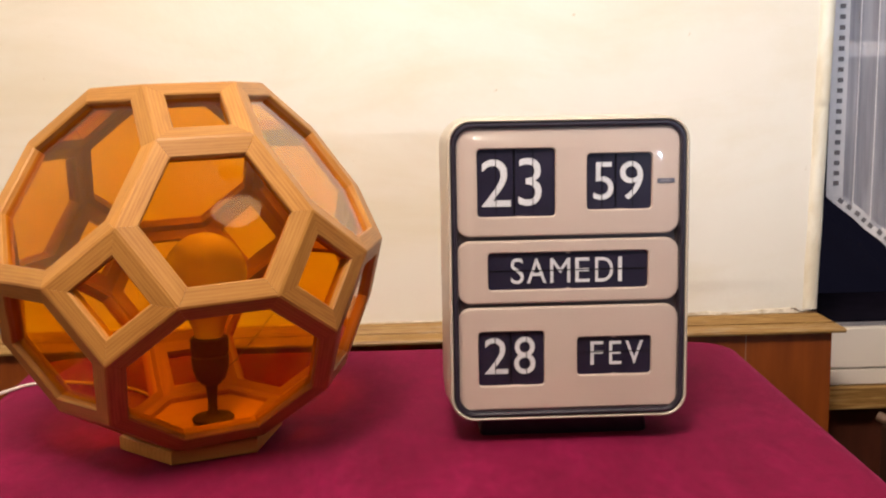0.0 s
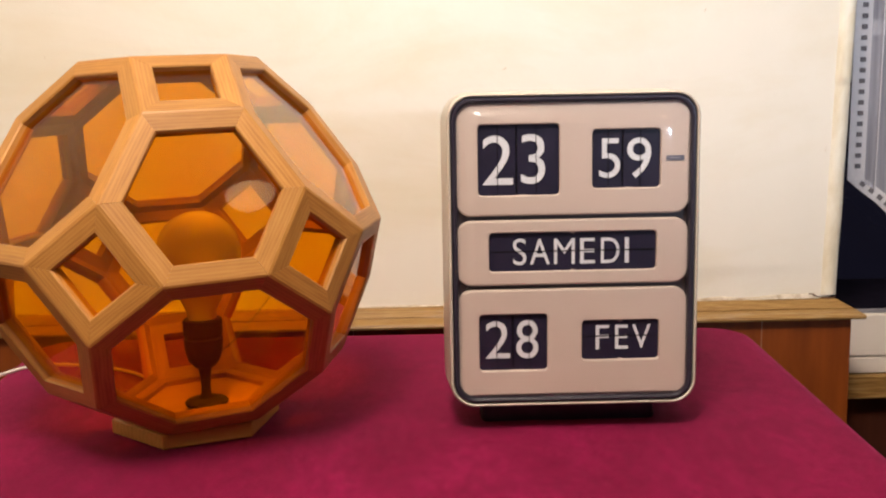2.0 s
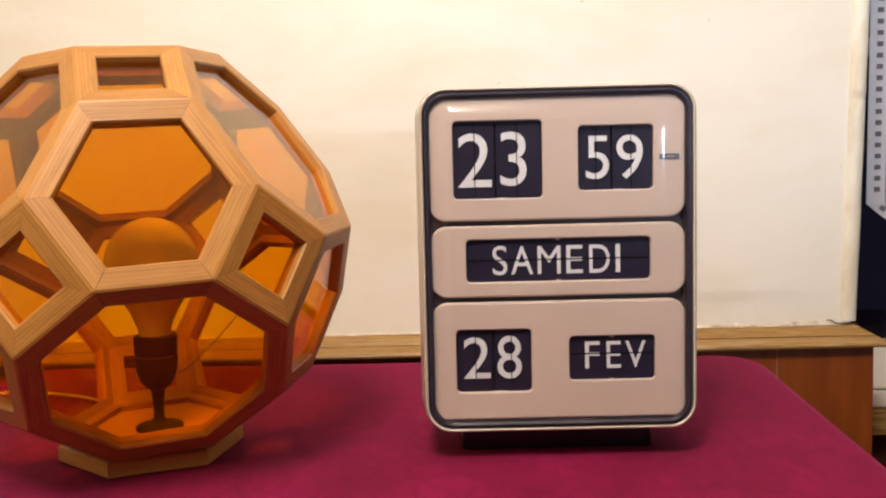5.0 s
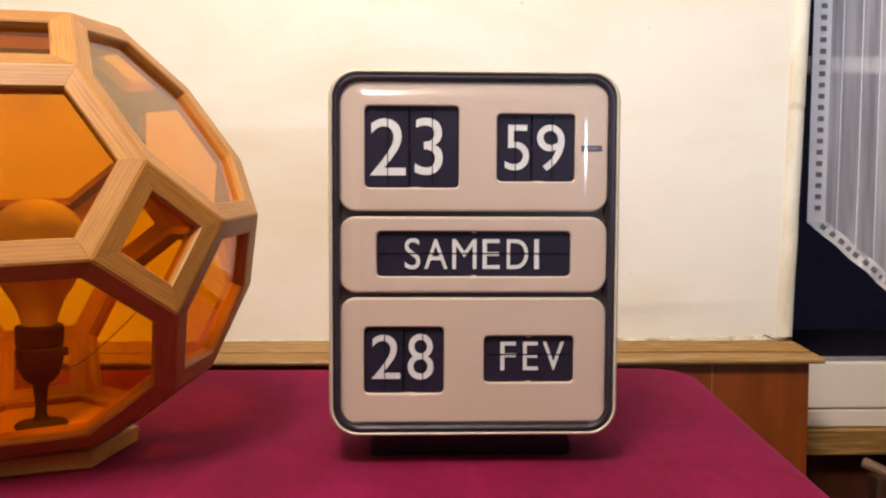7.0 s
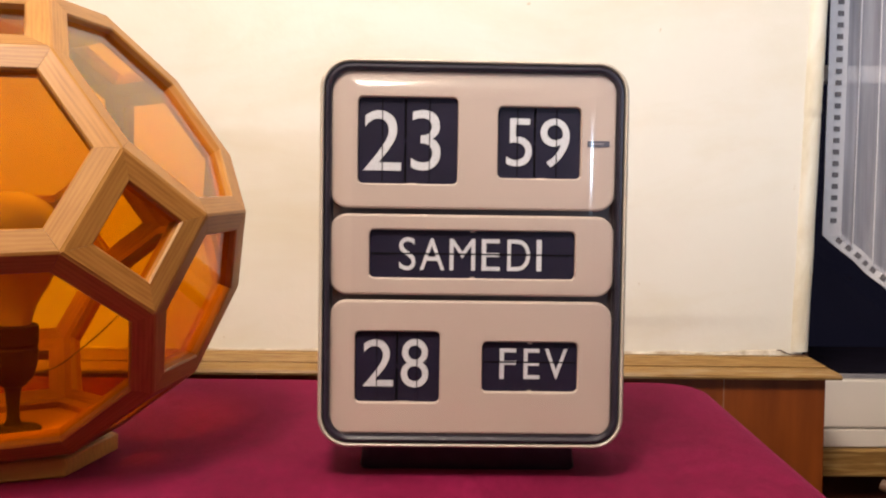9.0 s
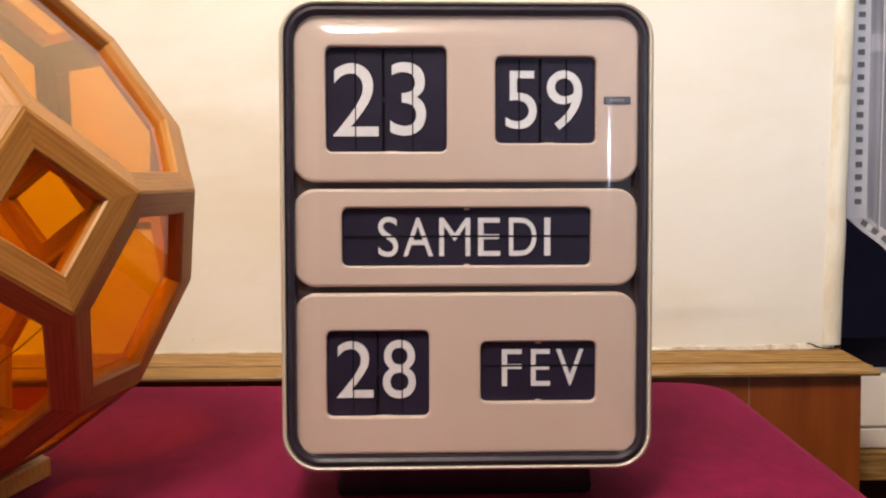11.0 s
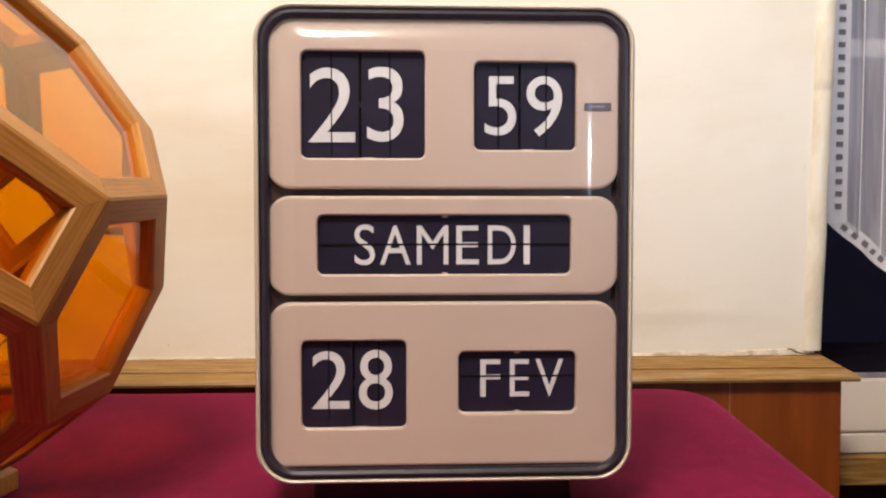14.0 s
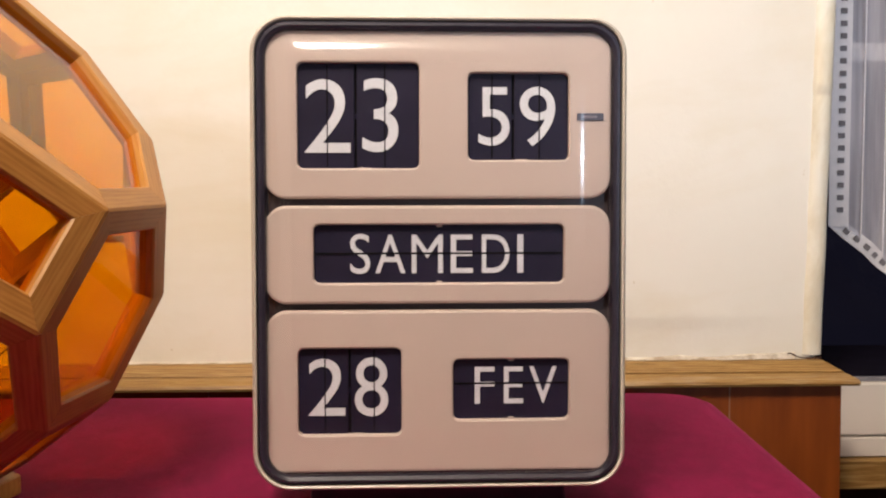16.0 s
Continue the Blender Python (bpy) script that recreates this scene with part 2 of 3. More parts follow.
# ---- mesh helpers ----
def finish(name, bm, mat, smooth=False, sharp=38):
    bmesh.ops.recalc_face_normals(bm, faces=bm.faces)
    me = bpy.data.meshes.new(name)
    bm.to_mesh(me)
    bm.free()
    me.materials.append(mat)
    if smooth:
        me.polygons.foreach_set("use_smooth", [True] * len(me.polygons))
        me.set_sharp_from_angle(angle=radians(sharp))
    return new(name, me)


def part(name, bm, mat, parent, label="", smooth=False, sharp=38):
    ob = finish(name, bm, mat, smooth, sharp)
    ob.parent = parent
    return tagged(ob, label)


def thing(name, place, label, category, group="", turn=0.0):
    ob = new(name)
    ob.matrix_basis = pose(*place, 0, 0, turn)
    return tagged(ob, label, category, group)


def box(bm, x0, x1, y0, y1, z0, z1, bevel=0.0):
    vs = [bm.verts.new((x, y, z)) for x in (x0, x1) for y in (y0, y1) for z in (z0, z1)]
    fs = [bm.faces.new([vs[i] for i in f]) for f in ((0, 1, 3, 2), (4, 6, 7, 5), (0, 4, 5, 1), (2, 3, 7, 6), (0, 2, 6, 4), (1, 5, 7, 3))]
    if bevel:
        es = {e for f in fs for e in f.edges}
        bmesh.ops.bevel(bm, geom=list(es), offset=bevel, segments=2, profile=0.5, affect="EDGES")
    return bm


def boxed(*args):
    return box(bmesh.new(), *args)


def rrect(w, h, r, n=8, cx=0.0, cz=0.0):
    """Outline of a rounded rectangle, counterclockwise, as (x, z)."""
    r = min(r, w / 2 - 1e-5, h / 2 - 1e-5)
    pts = []
    for sx, sz, start in ((1, 1, 0), (-1, 1, 90), (-1, -1, 180), (1, -1, 270)):
        for i in range(n + 1):
            a = radians(start + 90 * i / n)
            pts.append((cx + sx * (w / 2 - r) + r * math.cos(a), cz + sz * (h / 2 - r) + r * math.sin(a)))
    return pts


def loft(bm, rings, cap_first=False, cap_last=False, closed=True):
    """Skin a list of rings of equally many places."""
    rows = [[bm.verts.new(p) for p in ring] for ring in rings]
    n = len(rows[0])
    for a, b in zip(rows, rows[1:]):
        for i in range(n if closed else n - 1):
            bm.faces.new((a[i], a[(i + 1) % n], b[(i + 1) % n], b[i]))
    if cap_first:
        bm.faces.new(rows[0])
    if cap_last:
        bm.faces.new(rows[-1])
    return rows


def turned(profile, n=32):
    """A turned body: (radius, z) from bottom to top, closed at both ends."""
    bm = bmesh.new()
    loft(bm, [[(r * math.cos(2 * math.pi * i / n), r * math.sin(2 * math.pi * i / n), z) for i in range(n)] for r, z in profile], True, True)
    return bm


def tube(points, radius, n=10):
    """A round cord through the points, smoothed."""
    pts = [Vector(p) for p in points]
    fine = []
    for i in range(len(pts) - 1):
        p0, p1, p2, p3 = pts[max(i - 1, 0)], pts[i], pts[i + 1], pts[min(i + 2, len(pts) - 1)]
        for k in range(8):
            t = k / 8
            fine.append(0.5 * (2 * p1 + (p2 - p0) * t + (2 * p0 - 5 * p1 + 4 * p2 - p3) * t * t + (3 * p1 - p0 - 3 * p2 + p3) * t ** 3))
    fine.append(pts[-1])
    bm = bmesh.new()
    rings = []
    for i, p in enumerate(fine):
        d = (fine[min(i + 1, len(fine) - 1)] - fine[max(i - 1, 0)]).normalized()
        side = d.cross(Vector((0.31, 0.17, 0.93))).normalized()
        up = side.cross(d)
        rings.append([p + radius * (math.cos(2 * math.pi * k / n) * side + math.sin(2 * math.pi * k / n) * up) for k in range(n)])
    loft(bm, rings, True, True)
    return bm


def round_corners(corners, radius, n=8):
    """A polygon (x, y) with rounded corners."""
    out = []
    for i, c in enumerate(corners):
        c, a, b = Vector(c), Vector(corners[i - 1]), Vector(corners[(i + 1) % len(corners)])
        p, q = c + (a - c).normalized() * radius, c + (b - c).normalized() * radius
        for k in range(n + 1):
            t = k / n
            out.append(((1 - t) ** 2 * p + 2 * t * (1 - t) * c + t * t * q)[:])
    return out


def structure(name, bm, mat, label, smooth=False):
    return tagged(finish(name, bm, mat, smooth), label, name.split("_")[0], kind="structure")


# ---- the room ----
WALL_Y, LEDGE_Z, TOP = 1.58, 0.777, 2.55
structure("floor", boxed(-2.3, 2.5, -3.0, 2.15, -0.1, 0.0), FLOORING, "dark brown wooden floor of the room")
structure("ceiling", boxed(-2.3, 2.5, -3.0, 2.15, TOP, TOP + 0.1), CEILING, "plain off-white ceiling")
structure("wall_left", boxed(-2.4, -2.3, -3.0, 2.15, 0, TOP), PLASTER, "cream painted side wall")
# out-of-view walls coloured dark, which keeps their bounce and reflections low
DIM = mottled("dark_unseen_wall", (0.045, 0.035, 0.030), (0.075, 0.06, 0.05), 3.0, 0.9)
structure("wall_right", boxed(2.5, 2.6, -3.0, 2.15, 0, TOP), DIM, "dark side wall by the window, out of view")
structure("wall_south", boxed(-2.4, 2.6, -3.1, -3.0, 0, TOP), DIM, "dark wall facing the table, out of view")


def leaning(x, z):
    """The old wall end leans a little outwards as it rises."""
    return x + 0.029 * (z - LEDGE_Z)


def wall_swell(x, z):
    """How far the old plaster stands proud: broad waves and one slumped fold over the ledge."""
    wave = 0.0016 * noise.noise((x * 2.3, z * 2.9, 4.0)) + 0.0005 * noise.noise((x * 9.0, z * 11.0, 8.0))
    lip = 0.8385 + 0.004 * noise.noise((x * 6.0, 0.0, 2.0)) - 0.010 * (x - 0.5)
    along = min(1.0, max(0.0, (x - 0.22) / 0.16)) * min(1.0, max(0.0, (0.70 - x) / 0.14))
    fold = math.exp((lip - z) / 0.035) if z > lip else 0.5 + 0.5 * math.cos(math.pi * min(1.0, (lip - z) / 0.024))
    return wave * min(1.0, (z - 0.5) / 0.3) + 0.0019 * along * fold


def back_wall():
    bm = bmesh.new()
    xs = [-2.3, -1.7] + [-1.3 + 0.025 * i for i in range(64)] + [0.285 + 0.0125 * i for i in range(35)]
    zs = [0.5, 0.70] + [0.772 + 0.004 * i for i in range(40)] + [0.94 + 0.03 * i for i in range(32)] + [2.1, TOP]
    rings = []
    for z in zs:
        ring = [(-2.3, 1.9, z)] + [(leaning(x, z) if x > 0 else x, WALL_Y - wall_swell(x, z), z) for x in xs]
        ring += [(leaning(x, z), y, z) for x, y in ((0.722, WALL_Y), (0.734, WALL_Y + 0.012), (0.734, 1.9))]
        rings.append(ring)
    loft(bm, rings, True, True)
    return bm


structure("wall_north", back_wall(), PLASTER, "cream painted plaster wall above a wooden ledge", True)


def wall_end():
    """A rounded wooden corner strip on the end of the wall."""
    bm = bmesh.new()
    arc = [(0.709, WALL_Y + 0.004)]
    for i in range(9):
        a = radians(200 - 200 * i / 8)
        arc.append((0.7245 + 0.0145 * math.cos(a), WALL_Y + 0.004 - 0.011 * math.sin(a)))
    arc += [(0.739, WALL_Y + 0.02), (0.709, WALL_Y + 0.02)]
    zs = [LEDGE_Z + 0.006 + (TOP - LEDGE_Z - 0.007) * i / 260 for i in range(261)]
    loft(bm, [[(leaning(x, z) + 0.0012 * noise.noise((0, 0, z * 9)), y + 0.0012 * noise.noise((3, x * 40, z * 14)) + 0.0022 * math.exp(-((z - 1.141 - 0.15 * (x - 0.72)) / 0.0055) ** 2) - 0.0016 * math.exp(-((z - 1.152) / 0.007) ** 2), z) for x, y in arc] for z in zs], True, True)
    return bm


structure("trim_corner", wall_end(), OLD_PAINT, "yellowed cream rounded corner strip ending the wall", True)


def plaster_foot(x0, x1):
    """The ragged lower edge of the plaster over the ledge."""
    bm = bmesh.new()
    n = 90
    rows = []
    for i in range(n + 1):
        x = x0 + (x1 - x0) * i / n
        worn = min(1.0, max(0.28, (x - 0.25) / 0.22))
        h = 0.001 + worn * 0.004 + worn * 0.005 * noise.noise((x * 23, 1.7, 0)) + worn * 0.003 * noise.noise((x * 71, 5.0, 0))
        d = worn * (0.004 + 0.003 * noise.noise((x * 31, 9.0, 2)))
        rows.append([(x, WALL_Y + 0.003, LEDGE_Z + 0.0005), (x, WALL_Y - d - 0.002, LEDGE_Z + 0.0005), (x, WALL_Y - d, LEDGE_Z + max(h, 0.002)), (x, WALL_Y + 0.003, LEDGE_Z + max(h, 0.002) + 0.001 + 0.002 * worn)])
    loft(bm, rows, True, True)
    return bm


structure("trim_plaster", plaster_foot(-2.25, 0.70), RAW_PLASTER, "chipped ragged plaster edge along the ledge", True)


def crumb(r, seed):
    bm = bmesh.new()
    bmesh.ops.create_icosphere(bm, subdivisions=1, radius=r)
    for v in bm.verts:
        v.co *= 0.75 + 0.5 * noise.noise(v.co * 400 + Vector((seed, 0, 0)))
        v.co.z *= 0.6
    return bm


for k, (x, y, r) in enumerate(((0.668, 1.573, 0.0034), (0.676, 1.571, 0.0026), (0.640, 1.572, 0.0022), (0.603, 1.573, 0.0025), (0.55, 1.572, 0.002), (0.49, 1.573, 0.003), (0.43, 1.573, 0.0022), (0.697, 1.574, 0.0042))):
    ob = finish("plaster_crumb", crumb(r, k), RAW_PLASTER)
    ob.location = (x, y, LEDGE_Z + r * 0.5)
    tagged(ob, "small crumb of broken plaster on the ledge", "crumb", "plaster crumbs")
bm = tube([(0.689, 1.5760, LEDGE_Z + 0.0080), (0.693, 1.5755, LEDGE_Z + 0.0085), (0.698, 1.5752, LEDGE_Z + 0.006), (0.707, 1.5735, LEDGE_Z + 0.0028), (0.722, 1.5720, LEDGE_Z + 0.0020), (0.735, 1.5725, LEDGE_Z + 0.0030)], 0.0010, 6)
structure("trim_crack", bm, DARK_WOOD, "dark open crack under the chipped wall corner", True)


def ledge():
    """Moulded ledge with a returned end."""
    bm = bmesh.new()
    profile = [(1.70, 0.0), (1.58, 0.0), (1.570, -0.0004), (1.5685, -0.0012), (1.5580, -0.0138), (1.5590, -0.0148), (1.5580, -0.0160), (1.5530, -0.0165), (1.5445, -0.0225), (1.5415, -0.0245), (1.5405, -0.0275), (1.5425, -0.031), (1.70, -0.031)]
    rings = []
    for x in (-2.29, 0.735):
        rings.append([(x + (0.0395 * min(-z / 0.0235, 1.0) if x > 0 and y < 1.6 else 0.0), y, LEDGE_Z + z) for y, z in profile])
    loft(bm, rings, True, True)
    return bm


structure("trim_ledge", ledge(), LEDGE_OAK, "moulded oak ledge capping the brown wainscot", True)


def wainscot(x0, x1):
    return boxed(x0, x1, 1.56, 1.60, 0.0, LEDGE_Z - 0.032, 0.0012)


for k, (x0, x1) in enumerate(((-2.29, -1.5), (-1.4995, -0.8), (-0.7995, -0.1), (-0.0995, 0.6025), (0.6030, 0.758))):
    structure(f"wainscot_{k + 1}", wainscot(x0, x1), VARNISH, "reddish brown varnished wainscot panel under the ledge")
structure("wainscot_6", boxed(0.738, 0.758, 1.6005, 1.80, 0.0, LEDGE_Z - 0.032), VARNISH, "reddish brown varnished wainscot return beside the window")

structure("trim_seam", boxed(0.6019, 0.6036, 1.5592, 1.5610, 0.0, LEDGE_Z - 0.033), mottled("rubbed_pale_edge", (0.20, 0.085, 0.035), (0.36, 0.21, 0.12), 40.0, 0.6, stretch=(1, 1, 0.2)), "thin rubbed pale strip over a wainscot joint")

# ---- the window niche ----
structure("wall_niche", boxed(0.70, 2.5, 2.07, 2.15, 0.0, 0.70), DARK_WOOD, "dark brown panel under the window")
structure("wall_under", boxed(0.759, 2.5, 1.74, 1.76, 0.0, 0.556), mottled("dark_red_brown_panel", (0.048, 0.013, 0.007), (0.080, 0.022, 0.011), 6.0, 0.6, stretch=(5, 1, 1), shine=0.2), "dark brown wooden panel under the window sill")
structure("sill_wood", boxed(0.759, 2.5, 1.692, 1.80, 0.556, 0.603, 0.004), OAK, "oak board under the white window sill")


BAR_WHITE = mottled("white_window_bar_paint", (0.78, 0.73, 0.70), (0.84, 0.79, 0.76), 4.0, 0.35)


def window():
    w = thing("window_1", (0, 0, 0), "white painted window with dark night panes", "window")
    tagged(w, kind="structure")
    part("window_sill", boxed(0.759, 2.5, 1.700, 1.86, 0.6045, 0.6345, 0.002), WHITE_PAINT, w)
    part("window_sill", boxed(0.759, 2.5, 1.701, 1.86, 0.6365, 0.719, 0.004), WHITE_PAINT, w)
    part("seal_strip", boxed(0.759, 2.5, 1.708, 1.7155, 0.7195, 0.7265, 0.001), mottled("grey_seal", (0.20, 0.19, 0.21), (0.28, 0.27, 0.29), 30.0, 0.4), w)
    part("inner_sill", boxed(0.742, 2.5, 1.716, 2.02, 0.7195, 0.7285, 0.001), SILL_BLACK, w, "black inner sill")
    part("window_bar", boxed(0.86, 2.5, 1.985, 2.01, 1.258, 1.293, 0.005), BAR_WHITE, w, "white horizontal glazing bar")
    part("window_frame", boxed(0.70, 0.80, 2.03, 2.07, 0.72, TOP, 0.004), DARK_WOOD, w)
    part("pane", boxed(0.80, 2.5, 2.015, 2.019, 0.729, 1.30), PANE, w)
    part("pane", boxed(0.80, 2.5, 2.015, 2.019, 1.31, TOP), PANE, w)
    for ob in w.children:
        if ob.name.startswith("pane"):
            ob.visible_shadow = False


window()
structure("backdrop", boxed(0.5, 2.7, 2.2, 2.22, 0.3, 2.9), NIGHT, "black night backdrop outside the window, glowing faintly")


def curtain():
    c = thing("net_curtain", (0.9265, 1.95, 0.955), "grey net curtain with white openwork tape hem, gathered aside", "curtain")
    top, slope, wide, hem = 1.55, 0.82, 1.2, 0.0265
    fold = lambda x, z: 0.006 * math.sin(x * 95 + 1.5 * math.sin(z * 3)) * min(1, max(0, x) / 0.08) + 0.004 * noise.noise((x * 22, z * 2.0, 0))
    bm = bmesh.new()
    nx, nz = 90, 24
    rows = []
    for i in range(nx + 1):
        x = hem * 0.6 + wide * i / nx
        low = -slope * x + hem * 0.9
        rows.append([(x, fold(x, z), z) for z in (low + (top - low) * k / nz for k in range(nz + 1))])
    loft(bm, rows, closed=False)
    part("net", bm, NET, c, "sheer grey net", True)

    def band(points, width):
        bm = bmesh.new()
        rows = []
        for (x, z), (ux, uz) in points:
            y = fold(x, z) - 0.002
            rows.append([(x, y, z), (x + ux * width, y - 0.0008, z + uz * width), (x + ux * width, y + 0.0008, z + uz * width), (x, y + 0.0016, z)])
        loft(bm, rows, True, True)
        return bm

    s = math.hypot(1, slope)
    part("side_hem", band([((0.006 * z - 0.002, z), (1, 0)) for z in (top * (1 - k / 40) for k in range(41))], 0.0365), TAPE, c, "white openwork tape", True)
    part("lower_hem", band([((x, -slope * x), (slope / s, 1 / s)) for x in (wide * k / 80 for k in range(81))], hem), TAPE, c, "white openwork tape", True)
    bm = boxed(-0.0058, 0.0058, -0.0006, 0.0006, -0.0047, 0.0047)
    eye = part("eyelet", bm, HOLE, c, "grey openwork square")
    eye.location = (0.0178, fold(-0.002, 0.030) - 0.0044, 0.030)
    for k in range(1, 62):
        z = 0.030 + 0.0222 * k
        e = new("eyelet", eye.data)
        e.parent, e.location = c, (0.006 * z + 0.0178, fold(0.006 * z - 0.002, z) - 0.0044, z)
    for k in range(1, 34):
        d = 0.008 + 0.0222 * k
        e = new("eyelet", eye.data)
        x, z = d / s + hem * 0.5 * slope / s, -slope * d / s + hem * 0.5 / s
        e.parent, e.location, e.rotation_euler = c, (x, fold(x - hem * 0.5 * slope / s, 0) - 0.0042, z), (0, math.atan(slope), 0)
    for k in range(8):
        x = 0.061 + 0.041 * k
        pts = [(x - 0.006 + 0.012 * t + 0.0012 * math.sin(6 * t + k), fold(x, 0) - 0.004, -slope * x + hem + (top + slope * x) * t) for t in (i / 8 for i in range(9))]
        part("thread", tube(pts, 0.0013, 6), THREAD, c, "white woven stripe", True)
    return c


curtain()

# ---- the table ----
CLOTH = [(-0.604, 1.510), (-0.50, 0.70), (0.475, 0.70), (0.548, 1.503)]
TABLE_Z = 0.75


def tablecloth():
    ob = thing("tablecloth", (0, 0, TABLE_Z), "deep magenta velvet cloth draped over a table", "tablecloth")
    bm = bmesh.new()
    ring = [Vector(p) for p in round_corners(CLOTH, 0.075, 10)]
    fine = []
    for i, p in enumerate(ring):
        q = ring[(i + 1) % len(ring)]
        m = max(1, int((q - p).length / 0.03))
        fine += [p.lerp(q, k / m) for k in range(m)]
    mid = sum(fine, Vector((0, 0))) / len(fine)
    rings = []
    for inset, z in ((0.0, -0.45), (0.0, -0.30), (0.0, -0.15), (0.0, -0.05), (0.0, -0.022), (0.0025, -0.012), (0.008, -0.004), (0.017, -0.0008), (0.03, 0.0)):
        row = []
        for i, p in enumerate(fine):
            d = (mid - p).normalized()
            wave = 0.018 * max(0, -z - 0.03) / 0.42 * math.sin(i * 0.55) if z < -0.03 else 0.0
            q = p + d * (inset - wave - (0.02 * (-z) if z < -0.03 else 0))
            row.append((q.x, min(q.y, 1.54), z))
        rings.append(row)
    for k in range(1, 12):
        s = 1 - k / 12
        rings.append([tuple(Vector((*mid, 0)).lerp(Vector(v), s) + Vector((0, 0, 0.0006 * noise.noise((v[0] * 9 * s, v[1] * 9 * s, 3))))) for v in rings[8]])
    loft(bm, rings, False, True)
    part("cloth", bm, VELVET, ob, smooth=True)
    return ob


tablecloth()


def table():
    ob = thing("table", (0, 0, 0), "wooden table hidden under a magenta velvet cloth", "table")
    bm = bmesh.new()
    ring = round_corners([Vector(c).lerp(Vector((-0.03, 1.1)), 0.04)[:] for c in CLOTH], 0.06, 8)
    loft(bm, [[(x, y, z) for x, y in ring] for z in (0.715, 0.744)], True, True)
    part("tabletop", bm, DARK_WOOD, ob)
    for x, y in ((-0.48, 1.42), (0.42, 1.42), (-0.42, 0.80), (0.38, 0.80)):
        part("leg", boxed(x - 0.025, x + 0.025, y - 0.025, y + 0.025, 0.0, 0.715, 0.004), DARK_WOOD, ob)
    return ob


table()


# ---- the ceiling lamp, behind the camera ----
def ceiling_lamp():
    ob = thing("ceiling_lamp", (1.04, -0.99, TOP), "shallow opal glass bowl lamp hanging from the ceiling, lit", "lamp")
    glow, nt, b, _ = material("lit_opal_glass")
    b.inputs["Base Color"].default_value = (0.8, 0.72, 0.6, 1)
    b.inputs["Emission Color"].default_value = (1.0, 0.82, 0.62, 1)
    b.inputs["Emission Strength"].default_value = 3.2
    prof = [(0.004, -0.235), (0.035, -0.230), (0.065, -0.217), (0.087, -0.197), (0.096, -0.177), (0.093, -0.177), (0.084, -0.194), (0.063, -0.213), (0.035, -0.225), (0.004, -0.230)]
    part("bowl", turned(prof, 40), glow, ob, "lit opal glass bowl", True)
    part("rod", turned([(0.004, -0.236), (0.004, -0.01)], 12), BRASS, ob, "brass rod", True)
    part("canopy", turned([(0.012, -0.03), (0.045, -0.012), (0.05, 0.0)], 24), BRASS, ob, "brass ceiling canopy", True)
    return ob


ceiling_lamp()


# ---- the faceted lamp ----
def rhombitruncated(a, b, c):
    """Corners of a solid of squares, hexagons and octagons from its three half sizes, standing on a hexagon, one hexagon to the front (-y)."""
    z = Vector((1, 1, 1)).normalized()
    n = Vector((1, 1, -1))
    y = -(n - z * n.dot(z)).normalized()
    x = y.cross(z)
    corners = []
    for p in ((a, b, c), (a, c, b), (b, a, c), (b, c, a), (c, a, b), (c, b, a)):
        for sx in (1, -1):
            for sy in (1, -1):
                for sz in (1, -1):
                    v = Vector((p[0] * sx, p[1] * sy, p[2] * sz))
                    corners.append(Vector((v.dot(x), v.dot(y), v.dot(z))))
    normals = []
    for ax in range(3):
        for s in (1, -1):
            v = [0, 0, 0]
            v[ax] = s
            normals.append(Vector(v))
    for sx in (1, -1):
        for sy in (1, -1):
            normals += [Vector((sx, sy, sz)).normalized() for sz in (1, -1)]
            normals += [Vector(v).normalized() for v in ((sx, sy, 0), (sx, 0, sy), (0, sx, sy))]
    faces = []
    for v in normals:
        n = Vector((v.dot(x), v.dot(y), v.dot(z)))
        far = max(c.dot(n) for c in corners)
        on = [i for i, c in enumerate(corners) if c.dot(n) > far - 0.0005]
        centre = sum((corners[i] for i in on), Vector()) / len(on)
        u = (corners[on[0]] - centre).normalized()
        w = n.cross(u)
        on.sort(key=lambda i: math.atan2((corners[i] - centre).dot(w), (corners[i] - centre).dot(u)))
        faces.append((on, n, centre))
    return corners, faces


def meet(p, d, origin, n):
    """Where the line p + t d meets a plane."""
    return p + d * ((origin - p).dot(n) / d.dot(n))


BAR_W, BAR_D = 0.0188, 0.015


